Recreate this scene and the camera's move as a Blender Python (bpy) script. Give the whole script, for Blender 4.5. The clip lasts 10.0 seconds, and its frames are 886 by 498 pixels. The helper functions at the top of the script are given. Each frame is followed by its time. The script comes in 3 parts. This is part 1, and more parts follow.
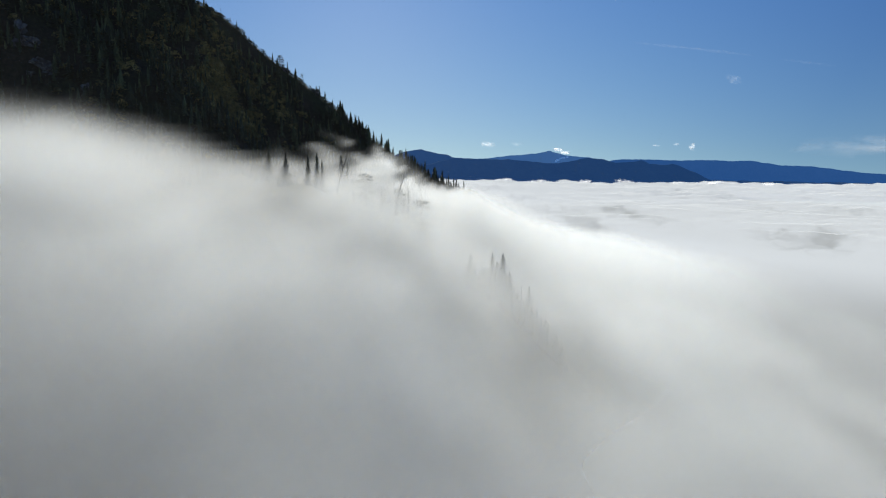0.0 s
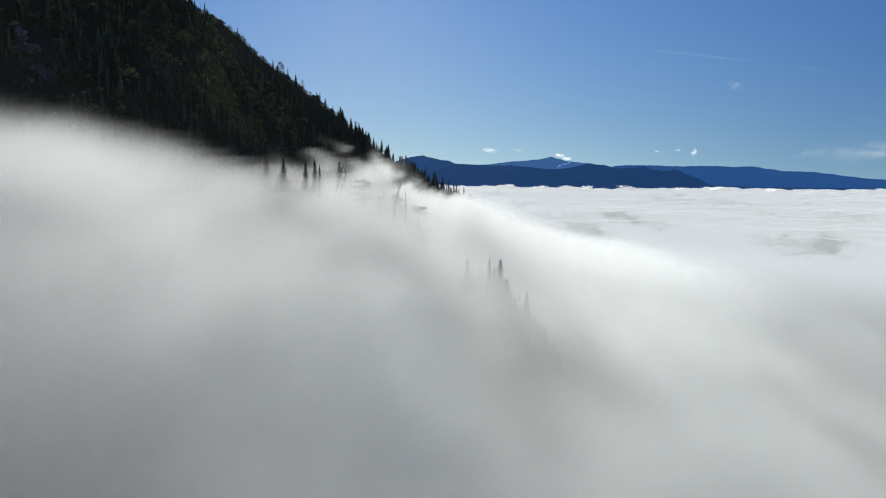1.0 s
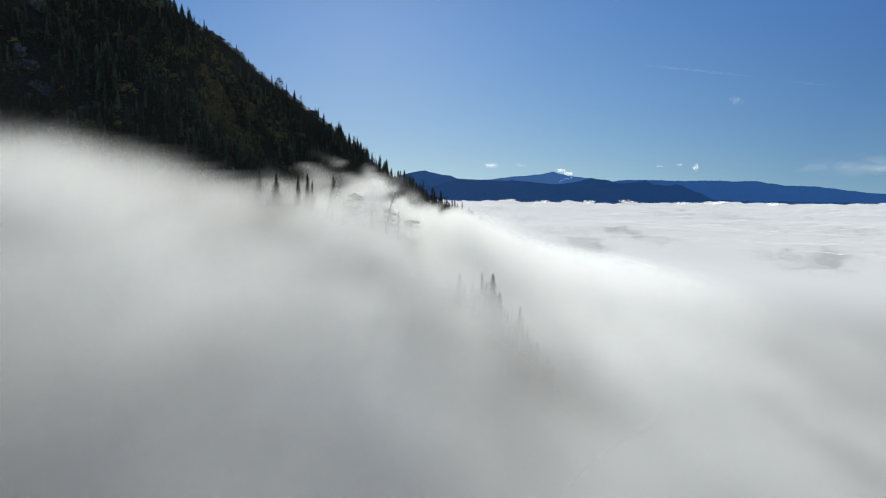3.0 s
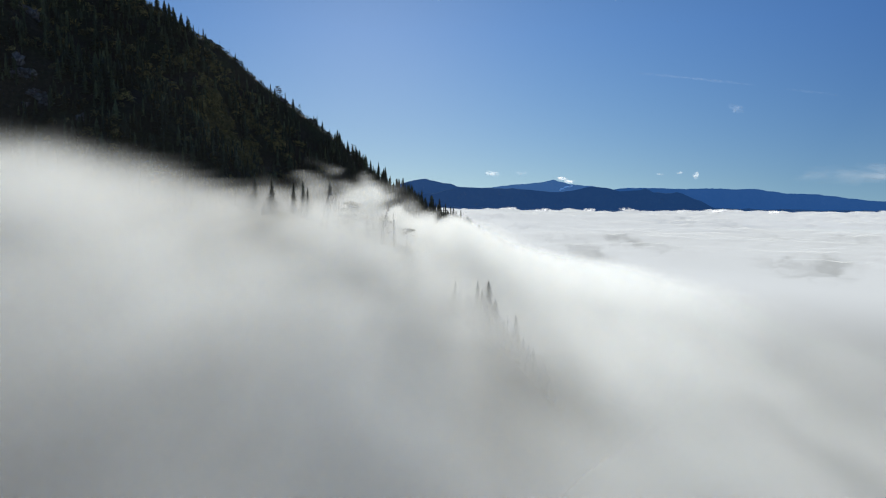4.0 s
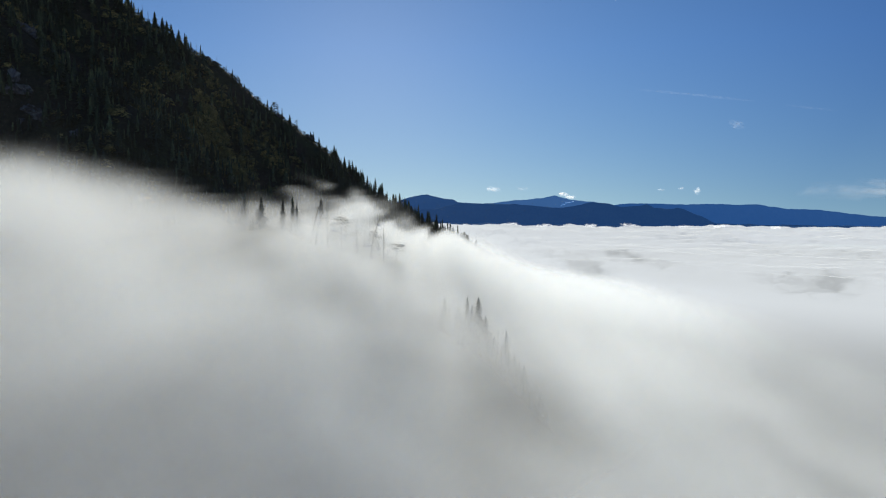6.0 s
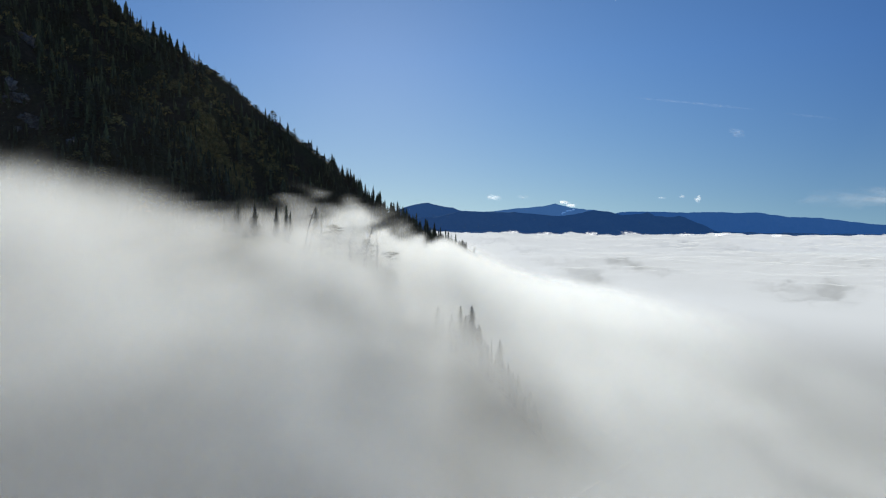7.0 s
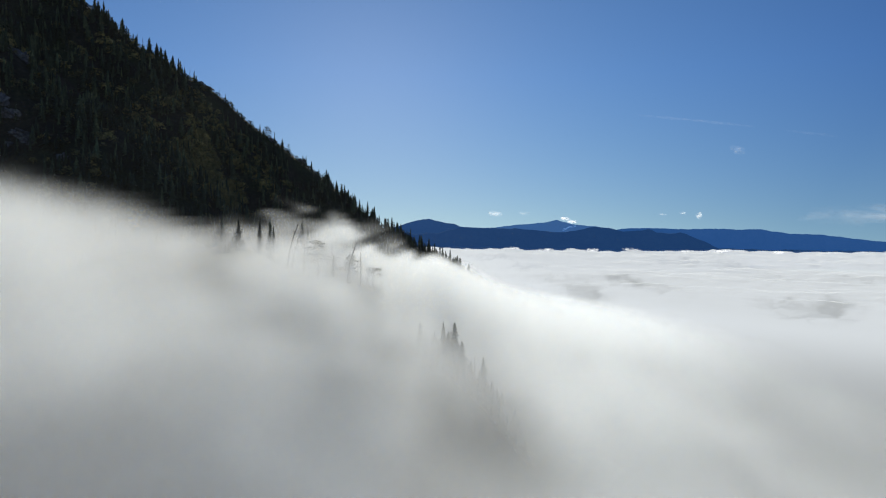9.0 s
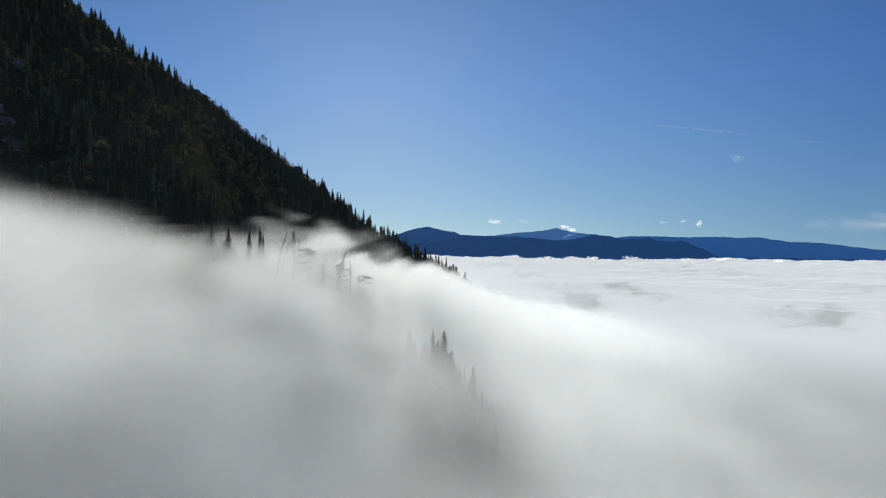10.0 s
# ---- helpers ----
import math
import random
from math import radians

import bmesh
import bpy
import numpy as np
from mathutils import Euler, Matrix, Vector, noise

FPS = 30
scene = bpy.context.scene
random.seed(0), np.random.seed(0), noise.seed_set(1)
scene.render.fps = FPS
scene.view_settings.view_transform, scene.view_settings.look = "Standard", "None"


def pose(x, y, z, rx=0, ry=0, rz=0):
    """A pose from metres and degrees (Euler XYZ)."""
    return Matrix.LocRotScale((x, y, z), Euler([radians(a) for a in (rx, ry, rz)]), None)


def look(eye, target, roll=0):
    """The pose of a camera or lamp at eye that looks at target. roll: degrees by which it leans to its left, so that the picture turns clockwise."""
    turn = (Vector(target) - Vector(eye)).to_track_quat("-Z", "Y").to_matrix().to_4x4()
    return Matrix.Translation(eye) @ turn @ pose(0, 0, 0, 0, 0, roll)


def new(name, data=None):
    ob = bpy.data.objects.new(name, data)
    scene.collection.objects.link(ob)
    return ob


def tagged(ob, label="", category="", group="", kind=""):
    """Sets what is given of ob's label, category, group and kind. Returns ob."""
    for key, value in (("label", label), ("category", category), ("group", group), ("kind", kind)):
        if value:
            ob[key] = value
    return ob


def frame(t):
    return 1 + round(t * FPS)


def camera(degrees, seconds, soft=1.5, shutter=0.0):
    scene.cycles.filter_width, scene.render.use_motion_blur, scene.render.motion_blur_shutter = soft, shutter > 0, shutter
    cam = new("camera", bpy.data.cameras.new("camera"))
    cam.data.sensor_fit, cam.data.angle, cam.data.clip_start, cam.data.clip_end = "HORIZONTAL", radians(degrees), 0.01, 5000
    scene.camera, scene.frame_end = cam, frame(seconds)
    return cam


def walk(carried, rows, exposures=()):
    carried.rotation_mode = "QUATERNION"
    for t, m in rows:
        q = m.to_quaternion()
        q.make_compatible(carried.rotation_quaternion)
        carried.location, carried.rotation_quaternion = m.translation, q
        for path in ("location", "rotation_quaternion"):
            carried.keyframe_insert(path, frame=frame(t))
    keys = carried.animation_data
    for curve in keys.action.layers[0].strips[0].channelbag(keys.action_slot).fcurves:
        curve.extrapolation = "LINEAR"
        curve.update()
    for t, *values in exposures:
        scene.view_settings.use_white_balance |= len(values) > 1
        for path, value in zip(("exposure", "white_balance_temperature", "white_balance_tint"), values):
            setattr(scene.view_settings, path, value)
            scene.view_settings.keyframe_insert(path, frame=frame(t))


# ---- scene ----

# ---------------------------------------------------------------- camera and flight
cam = camera(71.0, 10.0, soft=1.15)

# seconds, x, y, z, yaw (to the left), pitch, roll
FLIGHT = (
    (0.0, 0.00, 0.00, 220.00, 0.000, -9.199, 0.900),
    (0.5, 1.06, 0.07, 219.91, 0.109, -8.945, 0.855),
    (1.0, 2.18, 0.25, 219.81, 0.216, -8.650, 0.830),
    (1.5, 3.33, 0.53, 219.72, 0.306, -8.365, 0.798),
    (2.0, 4.48, 0.90, 219.63, 0.361, -8.032, 0.789),
    (2.5, 5.65, 1.31, 219.51, 0.430, -7.664, 0.775),
    (4.0, 9.22, 2.97, 219.20, 0.587, -6.540, 0.700),
    (4.5, 10.48, 3.60, 219.13, 0.636, -6.183, 0.691),
    (5.0, 11.80, 4.26, 219.08, 0.677, -5.809, 0.690),
    (5.5, 13.19, 4.91, 219.06, 0.730, -5.460, 0.665),
    (7.0, 18.12, 6.58, 218.84, 0.918, -4.348, 0.631),
    (7.5, 20.06, 7.15, 218.77, 0.976, -3.969, 0.619),
    (8.0, 22.09, 7.72, 218.68, 1.038, -3.605, 0.656),
    (8.5, 24.19, 8.32, 218.67, 1.098, -3.245, 0.694),
    (9.0, 26.38, 8.96, 218.69, 1.140, -2.862, 0.732),
    (9.5, 28.65, 9.64, 218.72, 1.184, -2.502, 0.748),
    (10.0, 31.00, 10.34, 218.77, 1.192, -2.130, 0.770),
)


def heading(x, y, z, yaw, pitch, roll):
    yaw, pitch = radians(yaw), radians(pitch)
    way = Vector((-math.sin(yaw) * math.cos(pitch), math.cos(yaw) * math.cos(pitch), math.sin(pitch)))
    eye = Vector((x, y, z))
    return look(eye, eye + way * 1000, roll)


walk(cam, [(row[0], heading(*row[1:])) for row in FLIGHT])

# ---------------------------------------------------------------- sky and sun
SUN_AZIMUTH, SUN_HEIGHT = -8.1, 21.7      # degrees right of +y, degrees over the horizon
EXPOSURE = 0.0
scene.view_settings.exposure = EXPOSURE
scene.cycles.transparent_max_bounces = 96

world = bpy.data.worlds.new("world")
scene.world = world
world.use_nodes = True
wn, wl = world.node_tree.nodes, world.node_tree.links
sky = wn.new("ShaderNodeTexSky")
sky.sky_type = "NISHITA"
sky.sun_disc = False
sky.sun_elevation = radians(SUN_HEIGHT)
sky.sun_rotation = radians(SUN_AZIMUTH)
sky.altitude = 1200
sky.air_density, sky.dust_density, sky.ozone_density = 1.0, 0.1, 1.5
# the horizon lies a few degrees under eye level, as it does from a height
coords = wn.new("ShaderNodeTexCoord")
dip = wn.new("ShaderNodeVectorMath")
dip.operation = "ADD"
dip.inputs[1].default_value = (0, 0, 0.14)
wl.new(coords.outputs["Generated"], dip.inputs[0])
wl.new(dip.outputs[0], sky.inputs["Vector"])
deep = wn.new("ShaderNodeHueSaturation")
deep.inputs["Saturation"].default_value = 1.2
deep.inputs["Hue"].default_value = 0.504
wl.new(sky.outputs[0], deep.inputs["Color"])
# clear air: deeper blue away from the sun and higher up, warm haze low down
aim = wn.new("ShaderNodeVectorMath")
aim.operation = "DOT_PRODUCT"
aim.inputs[1].default_value = (math.sin(radians(SUN_AZIMUTH)) * math.cos(radians(SUN_HEIGHT)),
                               math.cos(radians(SUN_AZIMUTH)) * math.cos(radians(SUN_HEIGHT)), math.sin(radians(SUN_HEIGHT)))
wl.new(coords.outputs["Generated"], aim.inputs[0])
aureole = wn.new("ShaderNodeValToRGB")
aureole.color_ramp.elements[0].position, aureole.color_ramp.elements[0].color = 0.74, (0.63, 0.73, 0.87, 1)
aureole.color_ramp.elements[1].position, aureole.color_ramp.elements[1].color = 1.0, (1.0, 1.0, 1.0, 1)
wl.new(aim.outputs["Value"], aureole.inputs[0])
split = wn.new("ShaderNodeSeparateXYZ")
wl.new(coords.outputs["Generated"], split.inputs[0])
haze = wn.new("ShaderNodeValToRGB")
haze.color_ramp.elements[0].position, haze.color_ramp.elements[0].color = 0.0, (1.05, 0.97, 0.82, 1)
haze.color_ramp.elements[1].position, haze.color_ramp.elements[1].color = 0.22, (1.0, 1.06, 1.1, 1)
wl.new(split.outputs["Z"], haze.inputs[0])
tone = wn.new("ShaderNodeVectorMath")
tone.operation = "MULTIPLY"
wl.new(aureole.outputs[0], tone.inputs[0])
wl.new(haze.outputs[0], tone.inputs[1])
air = wn.new("ShaderNodeVectorMath")
air.operation = "MULTIPLY"
wl.new(deep.outputs[0], air.inputs[0])
wl.new(tone.outputs[0], air.inputs[1])
wl.new(air.outputs[0], wn["Background"].inputs["Color"])
wn["Background"].inputs["Strength"].default_value = 0.089

sun = new("sun", bpy.data.lights.new("sun", "SUN"))
sun.data.energy, sun.data.angle, sun.data.color = 4.75, radians(2.5), (1.0, 0.955, 0.87)
to_sun = Vector((math.sin(radians(SUN_AZIMUTH)) * math.cos(radians(SUN_HEIGHT)),
                 math.cos(radians(SUN_AZIMUTH)) * math.cos(radians(SUN_HEIGHT)), math.sin(radians(SUN_HEIGHT))))
sun.matrix_world = look(to_sun * 2000, (0, 0, 0))

# ---------------------------------------------------------------- helpers for shapes
rng = np.random.default_rng(7)
PERM = rng.permutation(4096)
ANGLE = rng.uniform(0, 2 * np.pi, 4096)


def smooth(a, b, v):
    """0 below a, 1 above b, smooth between; a may be larger than b."""
    s = np.clip((np.asarray(v, float) - a) / (b - a), 0, 1)
    return s * s * (3 - 2 * s)


def perlin(x, y, seed=0):
    x, y = np.asarray(x, float) + seed * 17.31, np.asarray(y, float) - seed * 9.77
    ix, iy = np.floor(x).astype(int), np.floor(y).astype(int)
    fx, fy = x - ix, y - iy
    u, v = fx ** 3 * (fx * (fx * 6 - 15) + 10), fy ** 3 * (fy * (fy * 6 - 15) + 10)

    def corner(dx, dy):
        a = ANGLE[PERM[(PERM[(ix + dx) % 4096] + iy + dy) % 4096]]
        return np.cos(a) * (fx - dx) + np.sin(a) * (fy - dy)

    low = corner(0, 0) * (1 - u) + corner(1, 0) * u
    high = corner(0, 1) * (1 - u) + corner(1, 1) * u
    return (low * (1 - v) + high * v) * 1.5


def fbm(x, y, octaves=4, seed=0, gain=0.5):
    total, size, amp = 0.0, 1.0, 1.0
    for k in range(octaves):
        total = total + amp * perlin(x * size, y * size, seed + k)
        size, amp = size * 2.03, amp * gain
    return total


def billow(x, y, octaves=4, seed=0, gain=0.5):
    """Rounded heaps with sharp creases between them, 0 to about 1."""
    total, size, amp, whole = 0.0, 1.0, 1.0, 0.0
    for k in range(octaves):
        total = total + amp * np.abs(perlin(x * size, y * size, seed + k))
        whole += amp
        size, amp = size * 2.1, amp * gain
    return total / whole


def mesh_of(name, verts, faces, material, smooth_shade=False, density=None):
    me = bpy.data.meshes.new(name)
    verts = np.asarray(verts, np.float32)
    faces = np.asarray(faces, np.int32)
    n = faces.shape[1]
    me.vertices.add(len(verts))
    me.vertices.foreach_set("co", verts.ravel())
    me.loops.add(faces.size)
    me.loops.foreach_set("vertex_index", faces.ravel())
    me.polygons.add(len(faces))
    me.polygons.foreach_set("loop_start", np.arange(0, faces.size, n, dtype=np.int32))
    me.polygons.foreach_set("use_smooth", np.full(len(faces), smooth_shade))
    if density is not None:
        layer = me.attributes.new("cover", "FLOAT", "POINT")
        layer.data.foreach_set("value", np.asarray(density, np.float32).ravel())
    me.update(calc_edges=True)
    me.validate()
    me.materials.append(material)
    return me


def part(name, mesh, parent, label=""):
    ob = new(name, mesh)
    ob.parent = parent
    return tagged(ob, label)


def grid_faces(rows, cols):
    i = np.arange(rows * cols).reshape(rows, cols)
    return np.stack([i[:-1, :-1], i[:-1, 1:], i[1:, 1:], i[1:, :-1]], -1).reshape(-1, 4)


# ---------------------------------------------------------------- materials
def shader(name):
    mat = bpy.data.materials.new(name)
    mat.use_nodes = True
    tree = mat.node_tree
    return mat, tree.nodes, tree.links, tree.nodes["Principled BSDF"]


def noise_node(nodes, links, scale, detail=4.0, rough=0.55, stretch=None):
    where = nodes.new("ShaderNodeTexCoord")
    tex = nodes.new("ShaderNodeTexNoise")
    tex.inputs["Scale"].default_value = scale
    tex.inputs["Detail"].default_value = detail
    tex.inputs["Roughness"].default_value = rough
    if stretch:
        mapping = nodes.new("ShaderNodeMapping")
        mapping.inputs["Scale"].default_value = stretch
        links.new(where.outputs["Object"], mapping.inputs[0])
        links.new(mapping.outputs[0], tex.inputs["Vector"])
    else:
        links.new(where.outputs["Object"], tex.inputs["Vector"])
    return tex


def ramp_node(nodes, links, source, stops):
    ramp = nodes.new("ShaderNodeValToRGB")
    while len(ramp.color_ramp.elements) < len(stops):
        ramp.color_ramp.elements.new(0.5)
    for element, (place, colour) in zip(ramp.color_ramp.elements, stops):
        element.position = place
        element.color = (*colour, 1)
    links.new(source, ramp.inputs[0])
    return ramp


def leaf_material(name, dark, light, by_tree=False, patch=0.9):
    """Leaves of one hue a tree, between dark and light, with patches; by_tree: many trees in one mesh, each with its own tone."""
    mat, nodes, links, bsdf = shader(name)
    if by_tree:
        own = nodes.new("ShaderNodeAttribute")
        own.attribute_name = "cover"
        pick = own.outputs["Fac"]
    else:
        pick = nodes.new("ShaderNodeObjectInfo").outputs["Random"]
    tex = noise_node(nodes, links, patch, 3)
    both = nodes.new("ShaderNodeMath")
    both.operation = "MULTIPLY_ADD"
    links.new(pick, both.inputs[0])
    both.inputs[1].default_value = 0.6
    half = nodes.new("ShaderNodeMath")
    half.operation = "MULTIPLY"
    half.inputs[1].default_value = 0.4
    links.new(tex.outputs["Fac"], half.inputs[0])
    links.new(half.outputs[0], both.inputs[2])
    ramp = ramp_node(nodes, links, both.outputs[0], ((0.15, dark), (0.5, tuple(0.65 * a + 0.35 * b for a, b in zip(dark, light))), (0.85, light)))
    links.new(ramp.outputs[0], bsdf.inputs["Base Color"])
    bsdf.inputs["Roughness"].default_value = 0.75
    bsdf.inputs["Specular IOR Level"].default_value = 0.2
    return mat


NEEDLES = leaf_material("needles", (0.026, 0.036, 0.020), (0.085, 0.105, 0.048))
NEEDLES_STUFF = leaf_material("needles_far", (0.016, 0.024, 0.014), (0.115, 0.135, 0.062), True, 0.03)
AUTUMN = leaf_material("autumn_leaves", (0.14, 0.122, 0.046), (0.44, 0.35, 0.13), True, 0.2)


def bark_material():
    mat, nodes, links, bsdf = shader("bark")
    tex = noise_node(nodes, links, 3.0, 5, 0.6, (1, 1, 0.15))
    ramp = ramp_node(nodes, links, tex.outputs["Fac"], ((0.3, (0.05, 0.04, 0.032)), (0.7, (0.17, 0.145, 0.12))))
    links.new(ramp.outputs[0], bsdf.inputs["Base Color"])
    bsdf.inputs["Roughness"].default_value = 0.9
    return mat


def ground_material():
    mat, nodes, links, bsdf = shader("forest_floor")
    broad = noise_node(nodes, links, 0.02, 6, 0.6)
    fine = noise_node(nodes, links, 0.35, 6, 0.65)
    soil = ramp_node(nodes, links, fine.outputs["Fac"], ((0.3, (0.014, 0.013, 0.010)), (0.55, (0.028, 0.025, 0.017)), (0.78, (0.055, 0.047, 0.032))))
    moss = ramp_node(nodes, links, fine.outputs["Fac"], ((0.3, (0.012, 0.018, 0.009)), (0.7, (0.04, 0.05, 0.02))))
    mix = nodes.new("ShaderNodeMix")
    mix.data_type = "RGBA"
    sharp = ramp_node(nodes, links, broad.outputs["Fac"], ((0.42, (0, 0, 0)), (0.58, (1, 1, 1))))
    links.new(sharp.outputs[0], mix.inputs["Factor"])
    links.new(soil.outputs[0], mix.inputs["A"])
    links.new(moss.outputs[0], mix.inputs["B"])
    links.new(mix.outputs["Result"], bsdf.inputs["Base Color"])
    bump = nodes.new("ShaderNodeBump")
    bump.inputs["Strength"].default_value = 0.5
    bump.inputs["Distance"].default_value = 1.5
    links.new(fine.outputs["Fac"], bump.inputs["Height"])
    links.new(bump.outputs[0], bsdf.inputs["Normal"])
    bsdf.inputs["Roughness"].default_value = 0.95
    bsdf.inputs["Specular IOR Level"].default_value = 0.15
    return mat


def rock_material():
    mat, nodes, links, bsdf = shader("grey_rock")
    tex = noise_node(nodes, links, 0.4, 7, 0.65, (1, 1, 0.5))
    ramp = ramp_node(nodes, links, tex.outputs["Fac"], ((0.3, (0.04, 0.039, 0.038)), (0.5, (0.095, 0.094, 0.095)), (0.72, (0.23, 0.228, 0.23))))
    links.new(ramp.outputs[0], bsdf.inputs["Base Color"])
    bump = nodes.new("ShaderNodeBump")
    bump.inputs["Distance"].default_value = 0.8
    links.new(tex.outputs["Fac"], bump.inputs["Height"])
    links.new(bump.outputs[0], bsdf.inputs["Normal"])
    bsdf.inputs["Roughness"].default_value = 0.9
    return mat


def cloud_material(name, strength, low, high, scale, detail, stretch=None, translucent=0.15, even=0.75, tint=(0.93, 0.945, 0.935)):
    """White mist: scatters light both ways, its cover is the density of the mesh times a soft noise."""
    mat, nodes, links, bsdf = shader(name)
    nodes.remove(bsdf)
    out = nodes["Material Output"]
    front = nodes.new("ShaderNodeBsdfDiffuse")
    back = nodes.new("ShaderNodeBsdfTranslucent")
    front.inputs["Color"].default_value = back.inputs["Color"].default_value = (*tint, 1)
    # droplets scatter alike on every side, so the shading hardly follows the tilt of the sheet
    true_side = nodes.new("ShaderNodeNewGeometry")
    tilt = nodes.new("ShaderNodeMix")
    tilt.data_type = "VECTOR"
    tilt.inputs["Factor"].default_value = even
    tilt.inputs["B"].default_value = (0, 0.34, 0.94)
    links.new(true_side.outputs["Normal"], tilt.inputs["A"])
    links.new(tilt.outputs["Result"], front.inputs["Normal"])
    white = nodes.new("ShaderNodeMixShader")
    white.inputs[0].default_value = translucent
    links.new(front.outputs[0], white.inputs[1])
    links.new(back.outputs[0], white.inputs[2])
    cover = nodes.new("ShaderNodeAttribute")
    cover.attribute_name = "cover"
    tex = noise_node(nodes, links, scale, detail, 0.5, stretch)
    span = nodes.new("ShaderNodeMapRange")
    span.interpolation_type = "SMOOTHSTEP"
    span.inputs["From Min"].default_value, span.inputs["From Max"].default_value = 0.32, 0.68
    span.inputs["To Min"].default_value, span.inputs["To Max"].default_value = low, high
    links.new(tex.outputs["Fac"], span.inputs["Value"])
    times = nodes.new("ShaderNodeMath")
    times.operation = "MULTIPLY"
    times.use_clamp = True
    links.new(cover.outputs["Fac"], times.inputs[0])
    links.new(span.outputs[0], times.inputs[1])
    scaled = nodes.new("ShaderNodeMath")
    scaled.operation = "MULTIPLY"
    scaled.use_clamp = True
    scaled.inputs[1].default_value = strength
    links.new(times.outputs[0], scaled.inputs[0])
    clear = nodes.new("ShaderNodeBsdfTransparent")
    mix = nodes.new("ShaderNodeMixShader")
    links.new(scaled.outputs[0], mix.inputs[0])
    links.new(clear.outputs[0], mix.inputs[1])
    links.new(white.outputs[0], mix.inputs[2])
    links.new(mix.outputs[0], out.inputs["Surface"])
    return mat


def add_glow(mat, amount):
    """Adds emission to a far cloud, in place of sunlight scattered through it."""
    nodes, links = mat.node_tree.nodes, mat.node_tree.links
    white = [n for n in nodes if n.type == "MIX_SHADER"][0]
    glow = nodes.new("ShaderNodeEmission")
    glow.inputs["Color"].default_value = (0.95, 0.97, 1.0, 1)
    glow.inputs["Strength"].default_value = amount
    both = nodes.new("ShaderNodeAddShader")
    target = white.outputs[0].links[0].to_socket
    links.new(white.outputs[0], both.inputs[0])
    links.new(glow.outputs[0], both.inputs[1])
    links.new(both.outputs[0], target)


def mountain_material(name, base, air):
    """Far forested slopes; the blue haze before a range kilometres away is put in as emission."""
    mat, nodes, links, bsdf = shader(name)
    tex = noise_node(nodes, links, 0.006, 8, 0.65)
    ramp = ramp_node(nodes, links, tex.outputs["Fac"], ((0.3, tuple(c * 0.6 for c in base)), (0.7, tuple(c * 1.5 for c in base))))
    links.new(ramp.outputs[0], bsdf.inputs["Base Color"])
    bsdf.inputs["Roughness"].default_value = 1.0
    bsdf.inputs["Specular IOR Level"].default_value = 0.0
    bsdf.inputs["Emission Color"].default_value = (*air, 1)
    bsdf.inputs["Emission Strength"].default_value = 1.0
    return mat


BARK, GROUND, ROCK = bark_material(), ground_material(), rock_material()
SEA = cloud_material("cloud_sea", 1.0, 1.0, 1.0, 0.01, 2, even=0.88, tint=(0.875, 0.922, 0.92))
VEIL = cloud_material("fog", 1.0, 0.65, 1.15, 0.028, 2.5, translucent=0.78, even=0.0, tint=(0.892, 0.925, 0.917))
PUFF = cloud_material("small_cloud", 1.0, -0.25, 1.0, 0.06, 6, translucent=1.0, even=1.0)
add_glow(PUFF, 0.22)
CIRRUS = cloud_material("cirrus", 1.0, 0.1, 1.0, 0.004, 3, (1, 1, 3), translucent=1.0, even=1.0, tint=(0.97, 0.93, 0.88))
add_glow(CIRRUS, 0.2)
SNOW = shader("snow")[0]
SNOW.node_tree.nodes["Principled BSDF"].inputs["Base Color"].default_value = (0.85, 0.87, 0.9, 1)
SNOW.node_tree.nodes["Principled BSDF"].inputs["Roughness"].default_value = 0.8
# blue haze before the far snow, put in as emission
SNOW.node_tree.nodes["Principled BSDF"].inputs["Emission Color"].default_value = (0.05, 0.13, 0.30, 1)
SNOW.node_tree.nodes["Principled BSDF"].inputs["Emission Strength"].default_value = 1.0
# the second colour of each range is emission that stands in for haze
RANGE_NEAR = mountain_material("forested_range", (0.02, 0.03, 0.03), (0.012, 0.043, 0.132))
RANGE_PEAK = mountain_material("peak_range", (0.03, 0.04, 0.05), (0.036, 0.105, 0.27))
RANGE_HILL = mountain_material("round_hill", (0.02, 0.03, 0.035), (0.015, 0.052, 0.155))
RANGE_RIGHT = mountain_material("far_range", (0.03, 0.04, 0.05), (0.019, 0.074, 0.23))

# ---------------------------------------------------------------- the shape of the hillside
RIDGE_X = (-900, -420, -347, -308, -290, -272, -236, -212, -196, -176, -151, -125, -104, -90, -70, -46, -23, 2, 27, 46, 90, 160, 320, 700)
RIDGE_Z = (860, 486, 430, 403, 388, 371, 350, 340, 326, 306, 288, 268, 252, 237, 220, 204, 192, 177, 162, 152, 112, 50, -80, -300)
SPUR_X = (-900, -60, -31, -8, -3, 12, 22, 30, 42, 51, 80, 160, 700)
SPUR_Z = (805, 194, 190, 187, 163, 158, 153, 147, 137, 122, 84, 30, -300)


def ridge_y(x):
    return np.interp(x, (-420, -290, -212, -90, 50, 200), (606, 606, 610, 655, 690, 720))


